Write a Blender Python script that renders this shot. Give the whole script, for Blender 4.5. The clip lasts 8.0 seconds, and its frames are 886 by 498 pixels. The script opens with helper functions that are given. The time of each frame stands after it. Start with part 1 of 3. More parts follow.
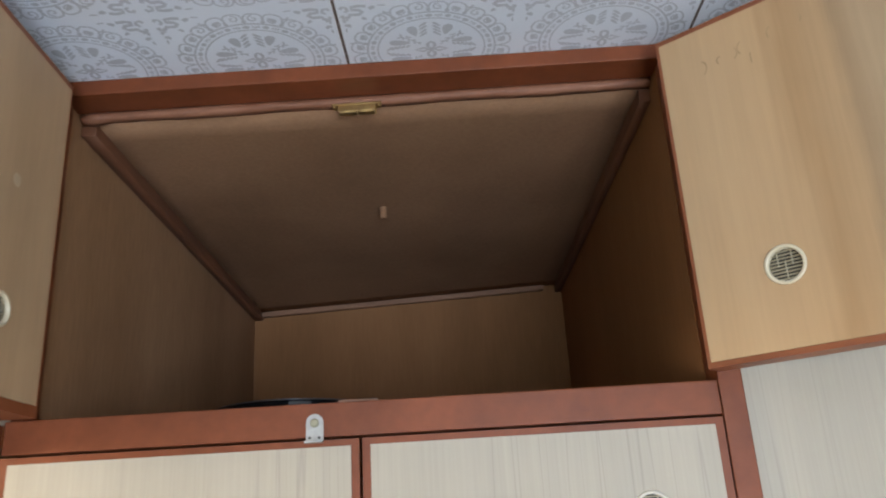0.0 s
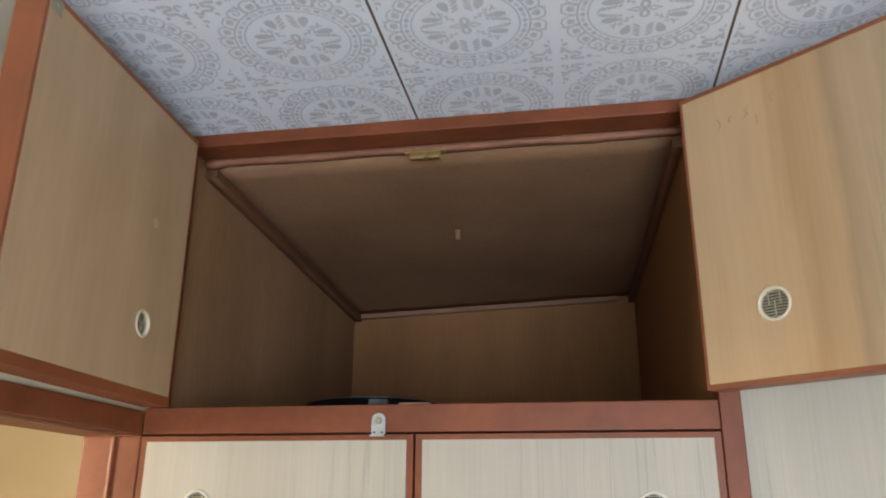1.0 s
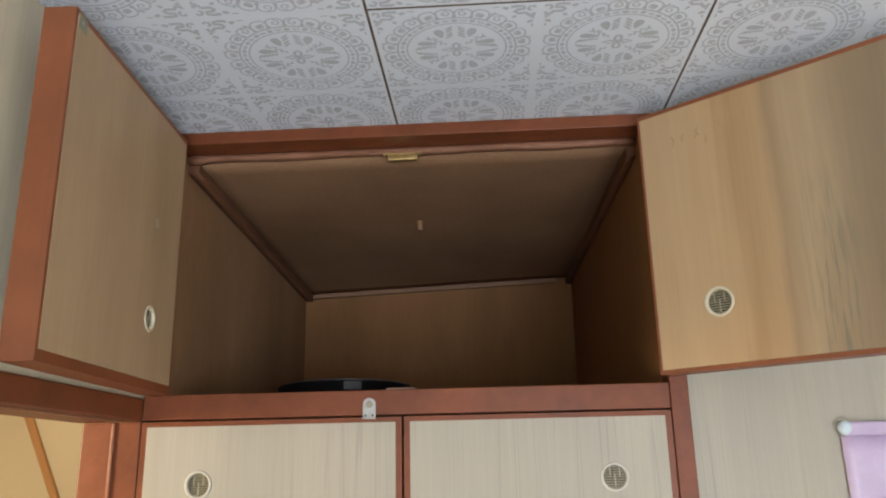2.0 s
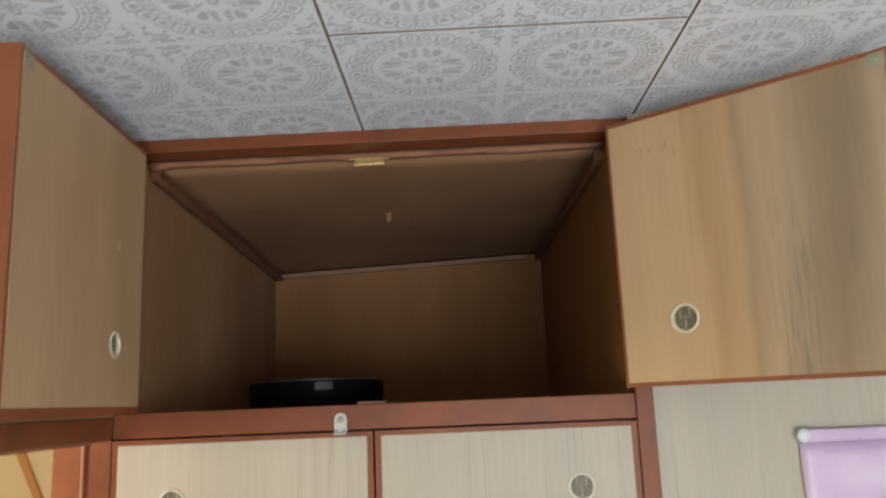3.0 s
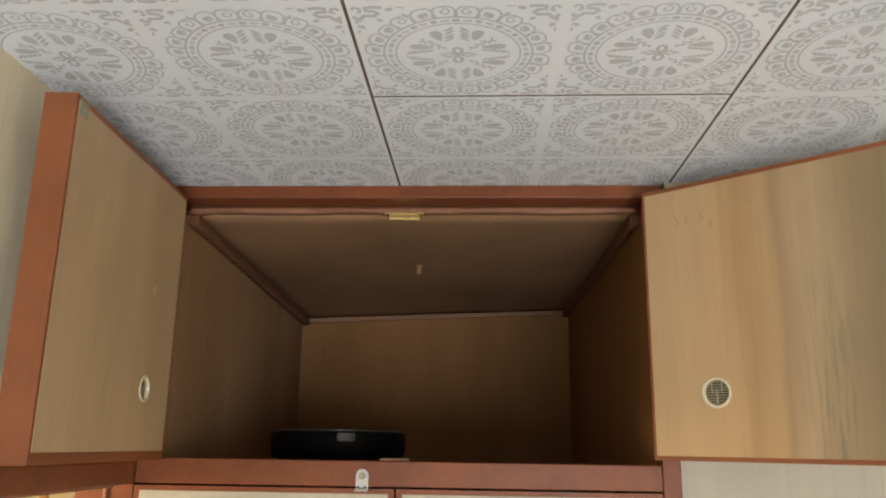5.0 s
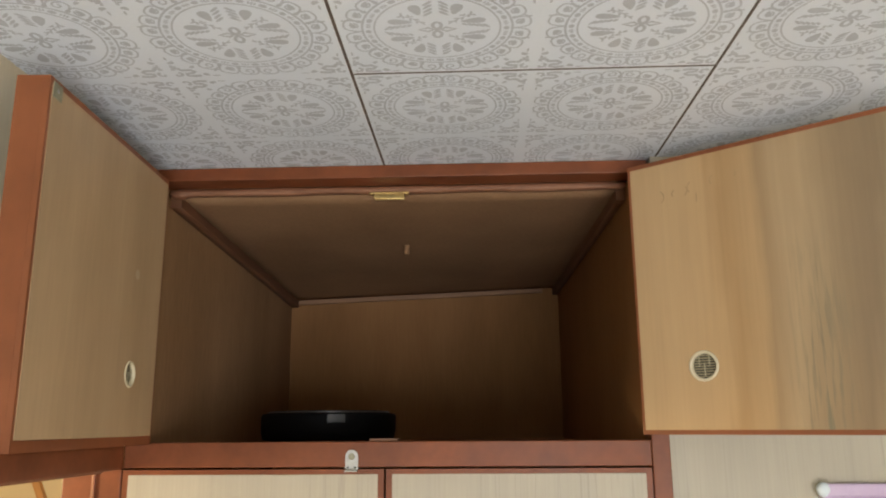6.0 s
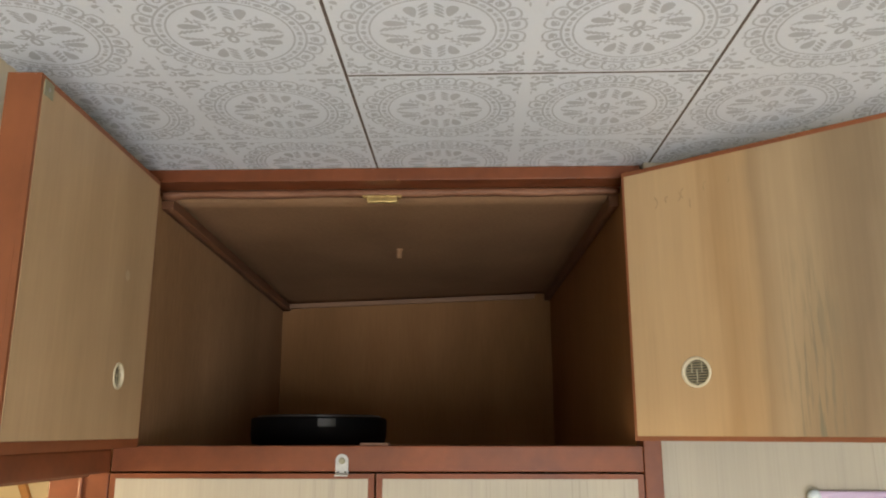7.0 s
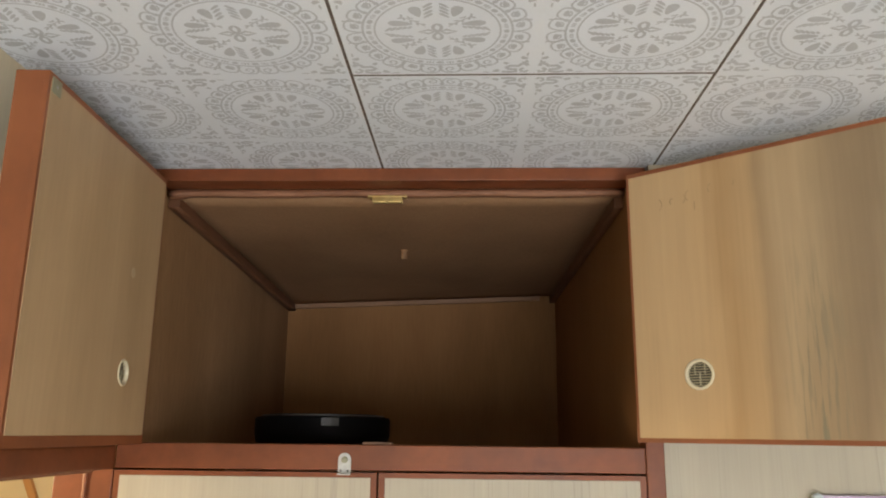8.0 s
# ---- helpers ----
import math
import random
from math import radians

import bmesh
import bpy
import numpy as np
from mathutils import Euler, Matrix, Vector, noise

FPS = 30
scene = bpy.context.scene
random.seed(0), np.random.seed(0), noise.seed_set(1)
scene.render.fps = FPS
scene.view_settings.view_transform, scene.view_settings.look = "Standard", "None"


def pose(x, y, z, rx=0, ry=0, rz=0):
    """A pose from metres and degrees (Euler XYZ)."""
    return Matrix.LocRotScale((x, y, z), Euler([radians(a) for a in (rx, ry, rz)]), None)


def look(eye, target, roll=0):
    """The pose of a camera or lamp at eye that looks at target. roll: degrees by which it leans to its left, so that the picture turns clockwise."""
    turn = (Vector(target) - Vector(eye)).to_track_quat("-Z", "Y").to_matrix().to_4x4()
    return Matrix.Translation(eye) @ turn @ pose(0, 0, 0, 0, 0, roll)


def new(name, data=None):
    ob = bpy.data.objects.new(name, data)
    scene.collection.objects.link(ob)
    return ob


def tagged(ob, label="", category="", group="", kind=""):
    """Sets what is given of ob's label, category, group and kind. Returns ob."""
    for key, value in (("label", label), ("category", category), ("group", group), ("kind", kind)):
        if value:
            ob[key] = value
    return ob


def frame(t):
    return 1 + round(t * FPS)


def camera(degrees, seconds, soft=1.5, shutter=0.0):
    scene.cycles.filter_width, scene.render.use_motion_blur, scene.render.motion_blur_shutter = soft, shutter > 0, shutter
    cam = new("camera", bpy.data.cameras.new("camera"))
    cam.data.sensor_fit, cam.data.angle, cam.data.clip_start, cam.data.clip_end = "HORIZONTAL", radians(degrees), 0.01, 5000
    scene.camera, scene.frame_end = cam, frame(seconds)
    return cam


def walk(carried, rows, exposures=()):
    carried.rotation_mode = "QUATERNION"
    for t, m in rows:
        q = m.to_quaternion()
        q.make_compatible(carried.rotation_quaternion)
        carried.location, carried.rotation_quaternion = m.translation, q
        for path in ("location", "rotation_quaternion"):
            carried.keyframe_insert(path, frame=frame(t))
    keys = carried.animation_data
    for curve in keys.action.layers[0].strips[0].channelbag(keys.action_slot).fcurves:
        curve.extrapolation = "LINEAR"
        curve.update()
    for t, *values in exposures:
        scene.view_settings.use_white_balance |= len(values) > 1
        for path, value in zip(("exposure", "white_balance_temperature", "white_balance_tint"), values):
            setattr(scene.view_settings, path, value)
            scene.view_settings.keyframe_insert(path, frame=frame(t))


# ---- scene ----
cam = camera(59.3, 8.0, soft=2.0, shutter=0.5)
PATH = [
    (0, (0.139, -1.003, 1.804), (0.112, 0.888, 2.453), -3.3),
    (0.5, (0.149, -1.094, 1.814), (0.025, 0.808, 2.42), -0.9),
    (1, (0.262, -1.208, 1.795), (-0.069, 0.661, 2.427), 0.4),
    (1.5, (0.191, -1.298, 1.811), (0.076, 0.624, 2.353), -2.0),
    (1.7, (0.156, -1.332, 1.811), (0.046, 0.583, 2.376), -1.3),
    (2.8, (0.165, -1.374, 1.9), (0.09, 0.582, 2.307), -1.9),
    (3, (0.167, -1.38, 1.947), (0.129, 0.583, 2.33), -2.4),
    (3.5, (0.153, -1.376, 2.012), (0.212, 0.59, 2.375), -2.5),
    (4, (0.145, -1.411, 2.015), (0.14, 0.541, 2.45), 0.8),
    (4.5, (0.158, -1.399, 1.994), (0.07, 0.537, 2.491), 2.0),
    (4.7, (0.154, -1.394, 1.974), (0.056, 0.54, 2.472), 1.5),
    (6, (0.166, -1.379, 1.973), (0.086, 0.57, 2.415), -0.4),
    (6.5, (0.164, -1.373, 1.971), (0.097, 0.576, 2.417), -0.2),
    (7, (0.164, -1.373, 1.971), (0.105, 0.573, 2.427), -0.0),
    (7.5, (0.163, -1.373, 1.967), (0.1, 0.571, 2.432), 0.2),
    (8, (0.169, -1.375, 1.966), (0.092, 0.569, 2.429), 0.6),
]
EXPOSURES = [(0.0, 2.07, 5700, 10), (1.0, 1.97, 5850, 10), (1.7, 1.87, 6050, 10), (3.0, 1.84, 6300, 10), (3.6, 1.87, 6550, 10), (4.6, 1.88, 6850, 10), (6.0, 1.88, 6900, 10), (8.0, 1.88, 6900, 10)]
walk(cam, [(t, look(eye, target, roll)) for t, eye, target, roll in PATH], EXPOSURES)

# ---- world and light ----
world = bpy.data.worlds.new("sky")
scene.world = world
world.use_nodes = True
wn, wl = world.node_tree.nodes, world.node_tree.links
sky = wn.new("ShaderNodeTexSky")
sky.sky_type, sky.sun_disc = "NISHITA", False
sky.sun_elevation, sky.sun_rotation = radians(45), radians(180)
wn["Background"].inputs["Strength"].default_value = 0.09
wl.new(sky.outputs[0], wn["Background"].inputs[0])
sun = new("sun", bpy.data.lights.new("sun", "SUN"))
sun.data.energy, sun.data.angle, sun.data.color = 2.2, radians(0.6), (1.0, 0.92, 0.84)
sun.matrix_world = look((0.85, -6.0, 6.0), (0.85, 0.0, 0.0))
daylight = new("window_daylight", bpy.data.lights.new("window_daylight", "AREA"))
daylight.data.shape, daylight.data.size, daylight.data.size_y = "RECTANGLE", 1.55, 1.20
daylight.data.energy, daylight.data.color = 23.0, (0.90, 0.94, 1.0)
daylight.matrix_world = look((0.85, -3.9, 1.10), (0.70, -1.5, 1.24))
next_lamp = new("next_room_light", bpy.data.lights.new("next_room_light", "POINT"))
next_lamp.data.energy, next_lamp.data.color, next_lamp.data.shadow_soft_size = 13.0, (1.0, 0.78, 0.48), 0.12
next_lamp.matrix_world = pose(-1.20, -0.45, 1.87)


# ---- materials ----
def material(name, base, rough=0.5, metal=0.0, vary=0.12, scale=(8, 8, 8), second=None, fine=0.0,
             fine_scale=(200, 200, 200), bump=0.0, spec=0.5, coat=0.0, contrast=(0.35, 0.65), lines=None):
    """A surface with a broad tone change, a fine grain and a little relief, all in object space."""
    m = bpy.data.materials.new(name)
    m.use_nodes = True
    n, l = m.node_tree.nodes, m.node_tree.links
    b = n["Principled BSDF"]
    b.inputs["Roughness"].default_value, b.inputs["Metallic"].default_value = rough, metal
    b.inputs["Specular IOR Level"].default_value = spec
    b.inputs["Coat Weight"].default_value = coat
    geo = n.new("ShaderNodeTexCoord")
    def tex(sc, detail, kind=0.5):
        mp = n.new("ShaderNodeMapping")
        mp.inputs["Scale"].default_value = sc
        l.new(geo.outputs["Object"], mp.inputs[0])
        t = n.new("ShaderNodeTexNoise")
        t.inputs["Scale"].default_value, t.inputs["Detail"].default_value = 1.0, detail
        t.inputs["Roughness"].default_value = kind
        l.new(mp.outputs[0], t.inputs["Vector"])
        return t
    broad = tex(scale, 5)
    ramp = n.new("ShaderNodeMapRange")
    ramp.inputs[1].default_value, ramp.inputs[2].default_value = contrast
    l.new(broad.outputs[0], ramp.inputs[0])
    mix = n.new("ShaderNodeMix")
    mix.data_type = "RGBA"
    dark = second or tuple(c * (1 - 2 * vary) for c in base)
    mix.inputs[6].default_value, mix.inputs[7].default_value = (*dark, 1), (*base, 1)
    l.new(ramp.outputs[0], mix.inputs[0])
    colour = mix.outputs[2]
    if fine:
        grain = tex(fine_scale, 3, 0.6)
        fr = n.new("ShaderNodeMapRange")
        fr.inputs[1].default_value, fr.inputs[2].default_value = 0.3, 0.7
        fr.inputs[3].default_value, fr.inputs[4].default_value = 1 - fine, 1 + fine * 0.6
        l.new(grain.outputs[0], fr.inputs[0])
        mul = n.new("ShaderNodeVectorMath")
        mul.operation = "SCALE"
        l.new(colour, mul.inputs[0])
        l.new(fr.outputs[0], mul.inputs["Scale"])
        colour = mul.outputs[0]
        if bump:
            bp = n.new("ShaderNodeBump")
            bp.inputs["Strength"].default_value, bp.inputs["Distance"].default_value = bump, 0.001
            l.new(grain.outputs[0], bp.inputs["Height"])
            l.new(bp.outputs[0], b.inputs["Normal"])
    if lines:                                # thin wavering lines where the noise crosses its middle
        ln = tex(lines[0], 2, 0.4)
        off = n.new("ShaderNodeMath")
        off.operation = "SUBTRACT"
        off.inputs[1].default_value = 0.5
        l.new(ln.outputs[0], off.inputs[0])
        far = n.new("ShaderNodeMath")
        far.operation = "ABSOLUTE"
        l.new(off.outputs[0], far.inputs[0])
        lr = n.new("ShaderNodeMapRange")
        lr.inputs[2].default_value, lr.inputs[3].default_value = lines[1], lines[2]
        l.new(far.outputs[0], lr.inputs[0])
        patch = tex((5, 5, 3), 2)
        soft = n.new("ShaderNodeMapRange")
        soft.inputs[1].default_value, soft.inputs[2].default_value = 0.40, 0.56
        l.new(patch.outputs[0], soft.inputs[0])
        amount = n.new("ShaderNodeMix")
        amount.inputs[2].default_value = 1.0
        l.new(soft.outputs[0], amount.inputs[0])
        l.new(lr.outputs[0], amount.inputs[3])
        lm = n.new("ShaderNodeVectorMath")
        lm.operation = "SCALE"
        l.new(colour, lm.inputs[0])
        l.new(amount.outputs[0], lm.inputs["Scale"])
        colour = lm.outputs[0]
    l.new(colour, b.inputs["Base Color"])
    rr = n.new("ShaderNodeMapRange")
    rr.inputs[3].default_value, rr.inputs[4].default_value = max(rough - 0.08, 0.02), min(rough + 0.1, 1)
    l.new(broad.outputs[0], rr.inputs[0])
    l.new(rr.outputs[0], b.inputs["Roughness"])
    return m


M_RAIL = material("red_brown_paint", (0.208, 0.060, 0.0215), 0.45, spec=0.32, vary=0.14, scale=(9, 9, 9), fine=0.10,
                  fine_scale=(60, 60, 60), bump=0.25)
M_LIP = material("red_brown_lipping", (0.255, 0.079, 0.028), 0.45, vary=0.12, scale=(6, 6, 9), fine=0.06,
                 fine_scale=(60, 60, 25), bump=0.2)
M_CREAM = material("cream_laminate", (0.392, 0.357, 0.285), 0.55, vary=0.035, scale=(16, 16, 0.6), fine=0.05,
                   fine_scale=(260, 260, 5), bump=0.1, lines=((38, 38, 0.45), 0.011, 0.83))

def streaked(m, stops, streak):
    """Broad veneer bands across the width of a door, and one dark mineral streak low in it."""
    n, l = m.node_tree.nodes, m.node_tree.links
    b = n["Principled BSDF"]
    grain = b.inputs["Base Color"].links[0].from_node
    geo = n.new("ShaderNodeTexCoord")
    sep = n.new("ShaderNodeSeparateXYZ")
    l.new(geo.outputs["Object"], sep.inputs[0])
    def noise_at(sc, detail=4):
        mp = n.new("ShaderNodeMapping")
        mp.inputs["Scale"].default_value = sc
        l.new(geo.outputs["Object"], mp.inputs[0])
        t = n.new("ShaderNodeTexNoise")
        t.inputs["Scale"].default_value, t.inputs["Detail"].default_value = 1.0, detail
        l.new(mp.outputs[0], t.inputs["Vector"])
        return t.outputs[0]
    def calc(op, a, c, clamp=False):
        k = n.new("ShaderNodeMath")
        k.operation, k.use_clamp = op, clamp
        for i, v in enumerate((a, c)):
            if isinstance(v, (int, float)):
                k.inputs[i].default_value = v
            else:
                l.new(v, k.inputs[i])
        return k.outputs[0]
    wander = calc("MULTIPLY", calc("SUBTRACT", noise_at((5, 5, 2.2)), 0.5), 0.10)
    fibre = calc("MULTIPLY", calc("SUBTRACT", noise_at((24, 24, 0.7)), 0.5), 0.10)
    lean = calc("MULTIPLY", calc("MULTIPLY", calc("SUBTRACT", sep.outputs[2], 2.10), -0.16), calc("DIVIDE", calc("SUBTRACT", sep.outputs[0], 0.20), 0.2, True))
    where = calc("ADD", calc("ADD", calc("ADD", sep.outputs[0], wander), fibre), lean)
    ramp = n.new("ShaderNodeValToRGB")
    ramp.color_ramp.interpolation = "LINEAR"
    while len(ramp.color_ramp.elements) < len(stops):
        ramp.color_ramp.elements.new(0.5)
    for e, (p, c) in zip(ramp.color_ramp.elements, stops):
        e.position, e.color = p, (*c, 1)
    l.new(calc("DIVIDE", where, 0.452), ramp.inputs[0])
    # grain from the plain material as a factor
    fac = n.new("ShaderNodeVectorMath")
    fac.operation = "MULTIPLY"
    l.new(ramp.outputs[0], fac.inputs[0])
    norm = n.new("ShaderNodeVectorMath")
    norm.operation = "SCALE"
    norm.inputs["Scale"].default_value = 1.0
    l.new(grain.outputs[0], norm.inputs[0])
    l.new(norm.outputs[0], fac.inputs[1])
    near = calc("SUBTRACT", 1.0, calc("DIVIDE", calc("ABSOLUTE", calc("SUBTRACT", calc("ADD", sep.outputs[0], calc("MULTIPLY", wander, 0.5)), streak), 0.0), 0.052), True)
    low = calc("DIVIDE", calc("SUBTRACT", 2.30, sep.outputs[2]), 0.24, True)
    rough_ = calc("MULTIPLY", calc("SUBTRACT", noise_at((160, 160, 12), 8), 0.49), 6.5, True)
    mask = calc("MULTIPLY", calc("MULTIPLY", near, low), calc("MULTIPLY", rough_, 0.9))
    mix = n.new("ShaderNodeMix")
    mix.data_type = "RGBA"
    l.new(mask, mix.inputs[0])
    l.new(fac.outputs[0], mix.inputs[6])
    mix.inputs[7].default_value = (0.175, 0.155, 0.100, 1)
    l.new(mix.outputs[2], b.inputs["Base Color"])
    return m


M_TAN = streaked(material("tan_veneer", (0.99, 0.965, 0.95), 0.5, second=(0.89, 0.85, 0.825), scale=(9, 9, 1.1), fine=0.045,
                          fine_scale=(130, 130, 5), bump=0.1),
                 ((0.0, (0.497, 0.350, 0.190)), (0.30, (0.482, 0.328, 0.168)), (0.355, (0.405, 0.258, 0.122)), (0.455, (0.440, 0.296, 0.150)),
                  (0.485, (0.335, 0.228, 0.122)), (0.585, (0.420, 0.308, 0.178)), (0.67, (0.320, 0.232, 0.135)), (0.80, (0.245, 0.177, 0.105)), (0.93, (0.400, 0.305, 0.190)), (1.0, (0.325, 0.248, 0.150))), 0.290)
M_BEIGE = material("beige_veneer", (0.488, 0.342, 0.202), 0.5, second=(0.405, 0.277, 0.158), scale=(7, 7, 2.0), fine=0.05,
                   fine_scale=(110, 110, 9), bump=0.1)
M_INNER = material("dull_brown_hardboard", (0.322, 0.166, 0.073), 0.7, spec=0.10, second=(0.242, 0.122, 0.051), scale=(4, 3.2, 1.3), fine=0.07,
                   fine_scale=(210, 210, 14), bump=0.08)
# greyer, paler copy of M_INNER: cool window light put into the colour
M_SIDE_LIT = material("window_lit_hardboard", (0.375, 0.226, 0.122), 0.7, spec=0.12, second=(0.275, 0.158, 0.080), scale=(4, 4.5, 1.0), fine=0.10,
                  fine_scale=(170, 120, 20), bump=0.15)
M_TOP = material("grey_brown_board", (0.315, 0.183, 0.100), 0.75, spec=0.12, second=(0.230, 0.131, 0.071), scale=(3.0, 2.4, 3.0), fine=0.10,
                 fine_scale=(140, 140, 140), bump=0.15)
M_PLUG = material("pale_filler", (0.50, 0.39, 0.26), 0.6, vary=0.05, scale=(60, 60, 60))
M_MARK = material("old_dent", (0.41, 0.275, 0.142), 0.7, vary=0.1, scale=(60, 60, 60))
M_STRIP = material("pale_brown_strip", (0.30, 0.163, 0.090), 0.6, vary=0.12, scale=(5, 30, 30), fine=0.1)
M_BATTEN = material("dark_batten", (0.185, 0.077, 0.036), 0.6, vary=0.15, scale=(10, 3, 10), fine=0.12, fine_scale=(80, 12, 80))
M_STRIKE = material("pale_wood_plate", (0.34, 0.19, 0.12), 0.6, vary=0.1, scale=(40, 40, 40), fine=0.1)
M_BEAD = material("worn_red_bead", (0.27, 0.122, 0.066), 0.6, second=(0.20, 0.082, 0.041), scale=(14, 30, 30), fine=0.14,
                  fine_scale=(60, 120, 120), bump=0.3)
M_TILE = material("white_ceiling_tile", (0.780, 0.838, 0.918), 0.45, vary=0.03, scale=(3, 3, 3), fine=0.02)
M_PRINT = material("grey_tile_print", (0.540, 0.580, 0.640), 0.5, second=(0.490, 0.528, 0.582), scale=(9, 9, 9), fine=0.06)
M_JOINT = material("dark_tile_joint", (0.13, 0.10, 0.085), 0.8, vary=0.2, scale=(20, 20, 20))
M_WALL = material("cream_wallpaper", (0.68, 0.60, 0.44), 0.7, vary=0.05, scale=(4, 4, 1), fine=0.06, fine_scale=(160, 160, 8), bump=0.2)
M_WARM = material("warm_cream_paint", (0.68, 0.575, 0.385), 0.7, vary=0.06, scale=(2, 2, 2), fine=0.04)
M_STRIPE = material("orange_stained_wood", (0.50, 0.25, 0.09), 0.5, vary=0.12, scale=(10, 10, 2), fine=0.1, fine_scale=(80, 80, 6))
M_VENT = material("ivory_plastic", (0.66, 0.59, 0.42), 0.35, vary=0.04, scale=(30, 30, 30))
M_VENT_PALE = material("pale_plastic", (0.56, 0.53, 0.45), 0.35, vary=0.04, scale=(30, 30, 30))
M_SLAT = material("grey_vent_slat", (0.31, 0.27, 0.17), 0.45, vary=0.08, scale=(60, 60, 60))
M_RIB = material("dull_ivory_rib", (0.44, 0.40, 0.28), 0.45, vary=0.06, scale=(60, 60, 60))
# shade behind the vent slats as a colour; the bracket's rivets use it too
M_DARK = material("dark_shade_and_rivet", (0.03, 0.03, 0.025), 0.8, vary=0.1, scale=(40, 40, 40))
M_STEEL = material("galvanised_steel", (0.44, 0.44, 0.42), 0.5, metal=0.75, vary=0.1, scale=(60, 60, 60), fine=0.1)
M_BRASS = material("brass", (0.60, 0.43, 0.18), 0.30, metal=0.95, vary=0.12, scale=(60, 60, 60))
M_PLATE = material("grey_green_plate", (0.29, 0.28, 0.19), 0.5, vary=0.12, scale=(40, 40, 40))
M_BLACK = material("black_plastic", (0.006, 0.006, 0.007), 0.6, spec=0.10, vary=0.1, scale=(30, 30, 30))
M_RIM = material("dark_polished_rim", (0.20, 0.20, 0.21), 0.30, metal=0.85, vary=0.1, scale=(30, 30, 30))
M_GLOSS = material("smoked_window", (0.012, 0.013, 0.015), 0.34, vary=0.05, scale=(30, 30, 30))
M_PAPER = material("lilac_film", (0.56, 0.46, 0.62), 0.34, second=(0.47, 0.36, 0.53), scale=(9, 9, 14), fine=0.03)
M_WHITE = material("white_plastic", (0.58, 0.66, 0.70), 0.3, vary=0.03, scale=(50, 50, 50))
M_FLOOR = material("pale_floor", (0.62, 0.62, 0.62), 0.4, vary=0.15, scale=(2, 14, 14), fine=0.1, fine_scale=(10, 120, 120))
M_FRAME = material("white_window_paint", (0.78, 0.78, 0.76), 0.4, vary=0.03, scale=(8, 8, 8))
M_GLASS = bpy.data.materials.new("window_glass")
M_GLASS.use_nodes = True
gb = M_GLASS.node_tree.nodes["Principled BSDF"]
gb.inputs["Transmission Weight"].default_value, gb.inputs["Roughness"].default_value = 1.0, 0.0


# ---- mesh helpers ----
def box(bm, x0, x1, y0, y1, z0, z1, bevel=0.0, mat=0):
    v = [bm.verts.new((x, y, z)) for z in (z0, z1) for y in (y0, y1) for x in (x0, x1)]
    fs = [bm.faces.new([v[i] for i in q]) for q in ((0, 2, 3, 1), (4, 5, 7, 6), (0, 1, 5, 4), (2, 6, 7, 3), (0, 4, 6, 2), (1, 3, 7, 5))]
    for f in fs:
        f.material_index = mat
    if bevel:
        edges = list({e for f in fs for e in f.edges})
        bmesh.ops.bevel(bm, geom=edges, offset=bevel, segments=2, affect="EDGES", profile=0.6)
    return fs


def lathe(bm, profile, n=32, axis="z", mat=0):
    """A turned solid from (radius, height) pairs, round z or, with axis y, facing along y."""
    rings = []
    for r, h in profile:
        ring = []
        for i in range(n):
            a = 2 * math.pi * i / n
            c, s_ = r * math.cos(a), r * math.sin(a)
            ring.append(bm.verts.new((c, s_, h) if axis == "z" else (c, h, s_)))
        rings.append(ring)
    for a, b in zip(rings, rings[1:]):
        for i in range(n):
            f = bm.faces.new((a[i], a[(i + 1) % n], b[(i + 1) % n], b[i]))
            f.smooth, f.material_index = True, mat
    for ring, first in ((rings[0], True), (rings[-1], False)):
        f = bm.faces.new(ring if not first else ring[::-1])
        f.material_index = mat
    bmesh.ops.recalc_face_normals(bm, faces=bm.faces)


def part(name, bm, mat, parent=None, label="", m=None):
    me = bpy.data.meshes.new(name)
    bmesh.ops.recalc_face_normals(bm, faces=bm.faces)
    bm.to_mesh(me)
    bm.free()
    for one in mat if isinstance(mat, (list, tuple)) else (mat,):
        me.materials.append(one)
    ob = new(name, me)
    ob.parent = parent
    if m is not None:
        ob.matrix_basis = m
    return tagged(ob, label)


def block(name, dims, mat, parent=None, label="", bevel=0.0, m=None):
    bm = bmesh.new()
    box(bm, *dims, bevel=bevel)
    return part(name, bm, mat, parent, label, m)


def structure(ob, label, category):
    return tagged(ob, label, category, kind="structure")


# ---- the room ----
CEIL, LEFT, RIGHT, BACK = 2.45, -0.447, 2.2, -4.0
FRONT = -0.02          # the plane of the lower doors
structure(block("floor", (-2.4, RIGHT + 0.1, BACK - 0.1, 1.8, -0.05, 0.0), M_FLOOR), "pale tiled floor below the wardrobe", "floor")

# wall beside the wardrobe, clad in the same cream sheet as the doors
structure(block("wall_north", (0.4895, RIGHT, -0.012, 0.10, 0.0, CEIL), M_CREAM), "cream wall sheet with fine vertical lines", "wall")
structure(block("wall_east", (RIGHT, RIGHT + 0.1, BACK - 0.1, 0.1, 0.0, CEIL), M_WALL), "plain cream papered side wall", "wall")

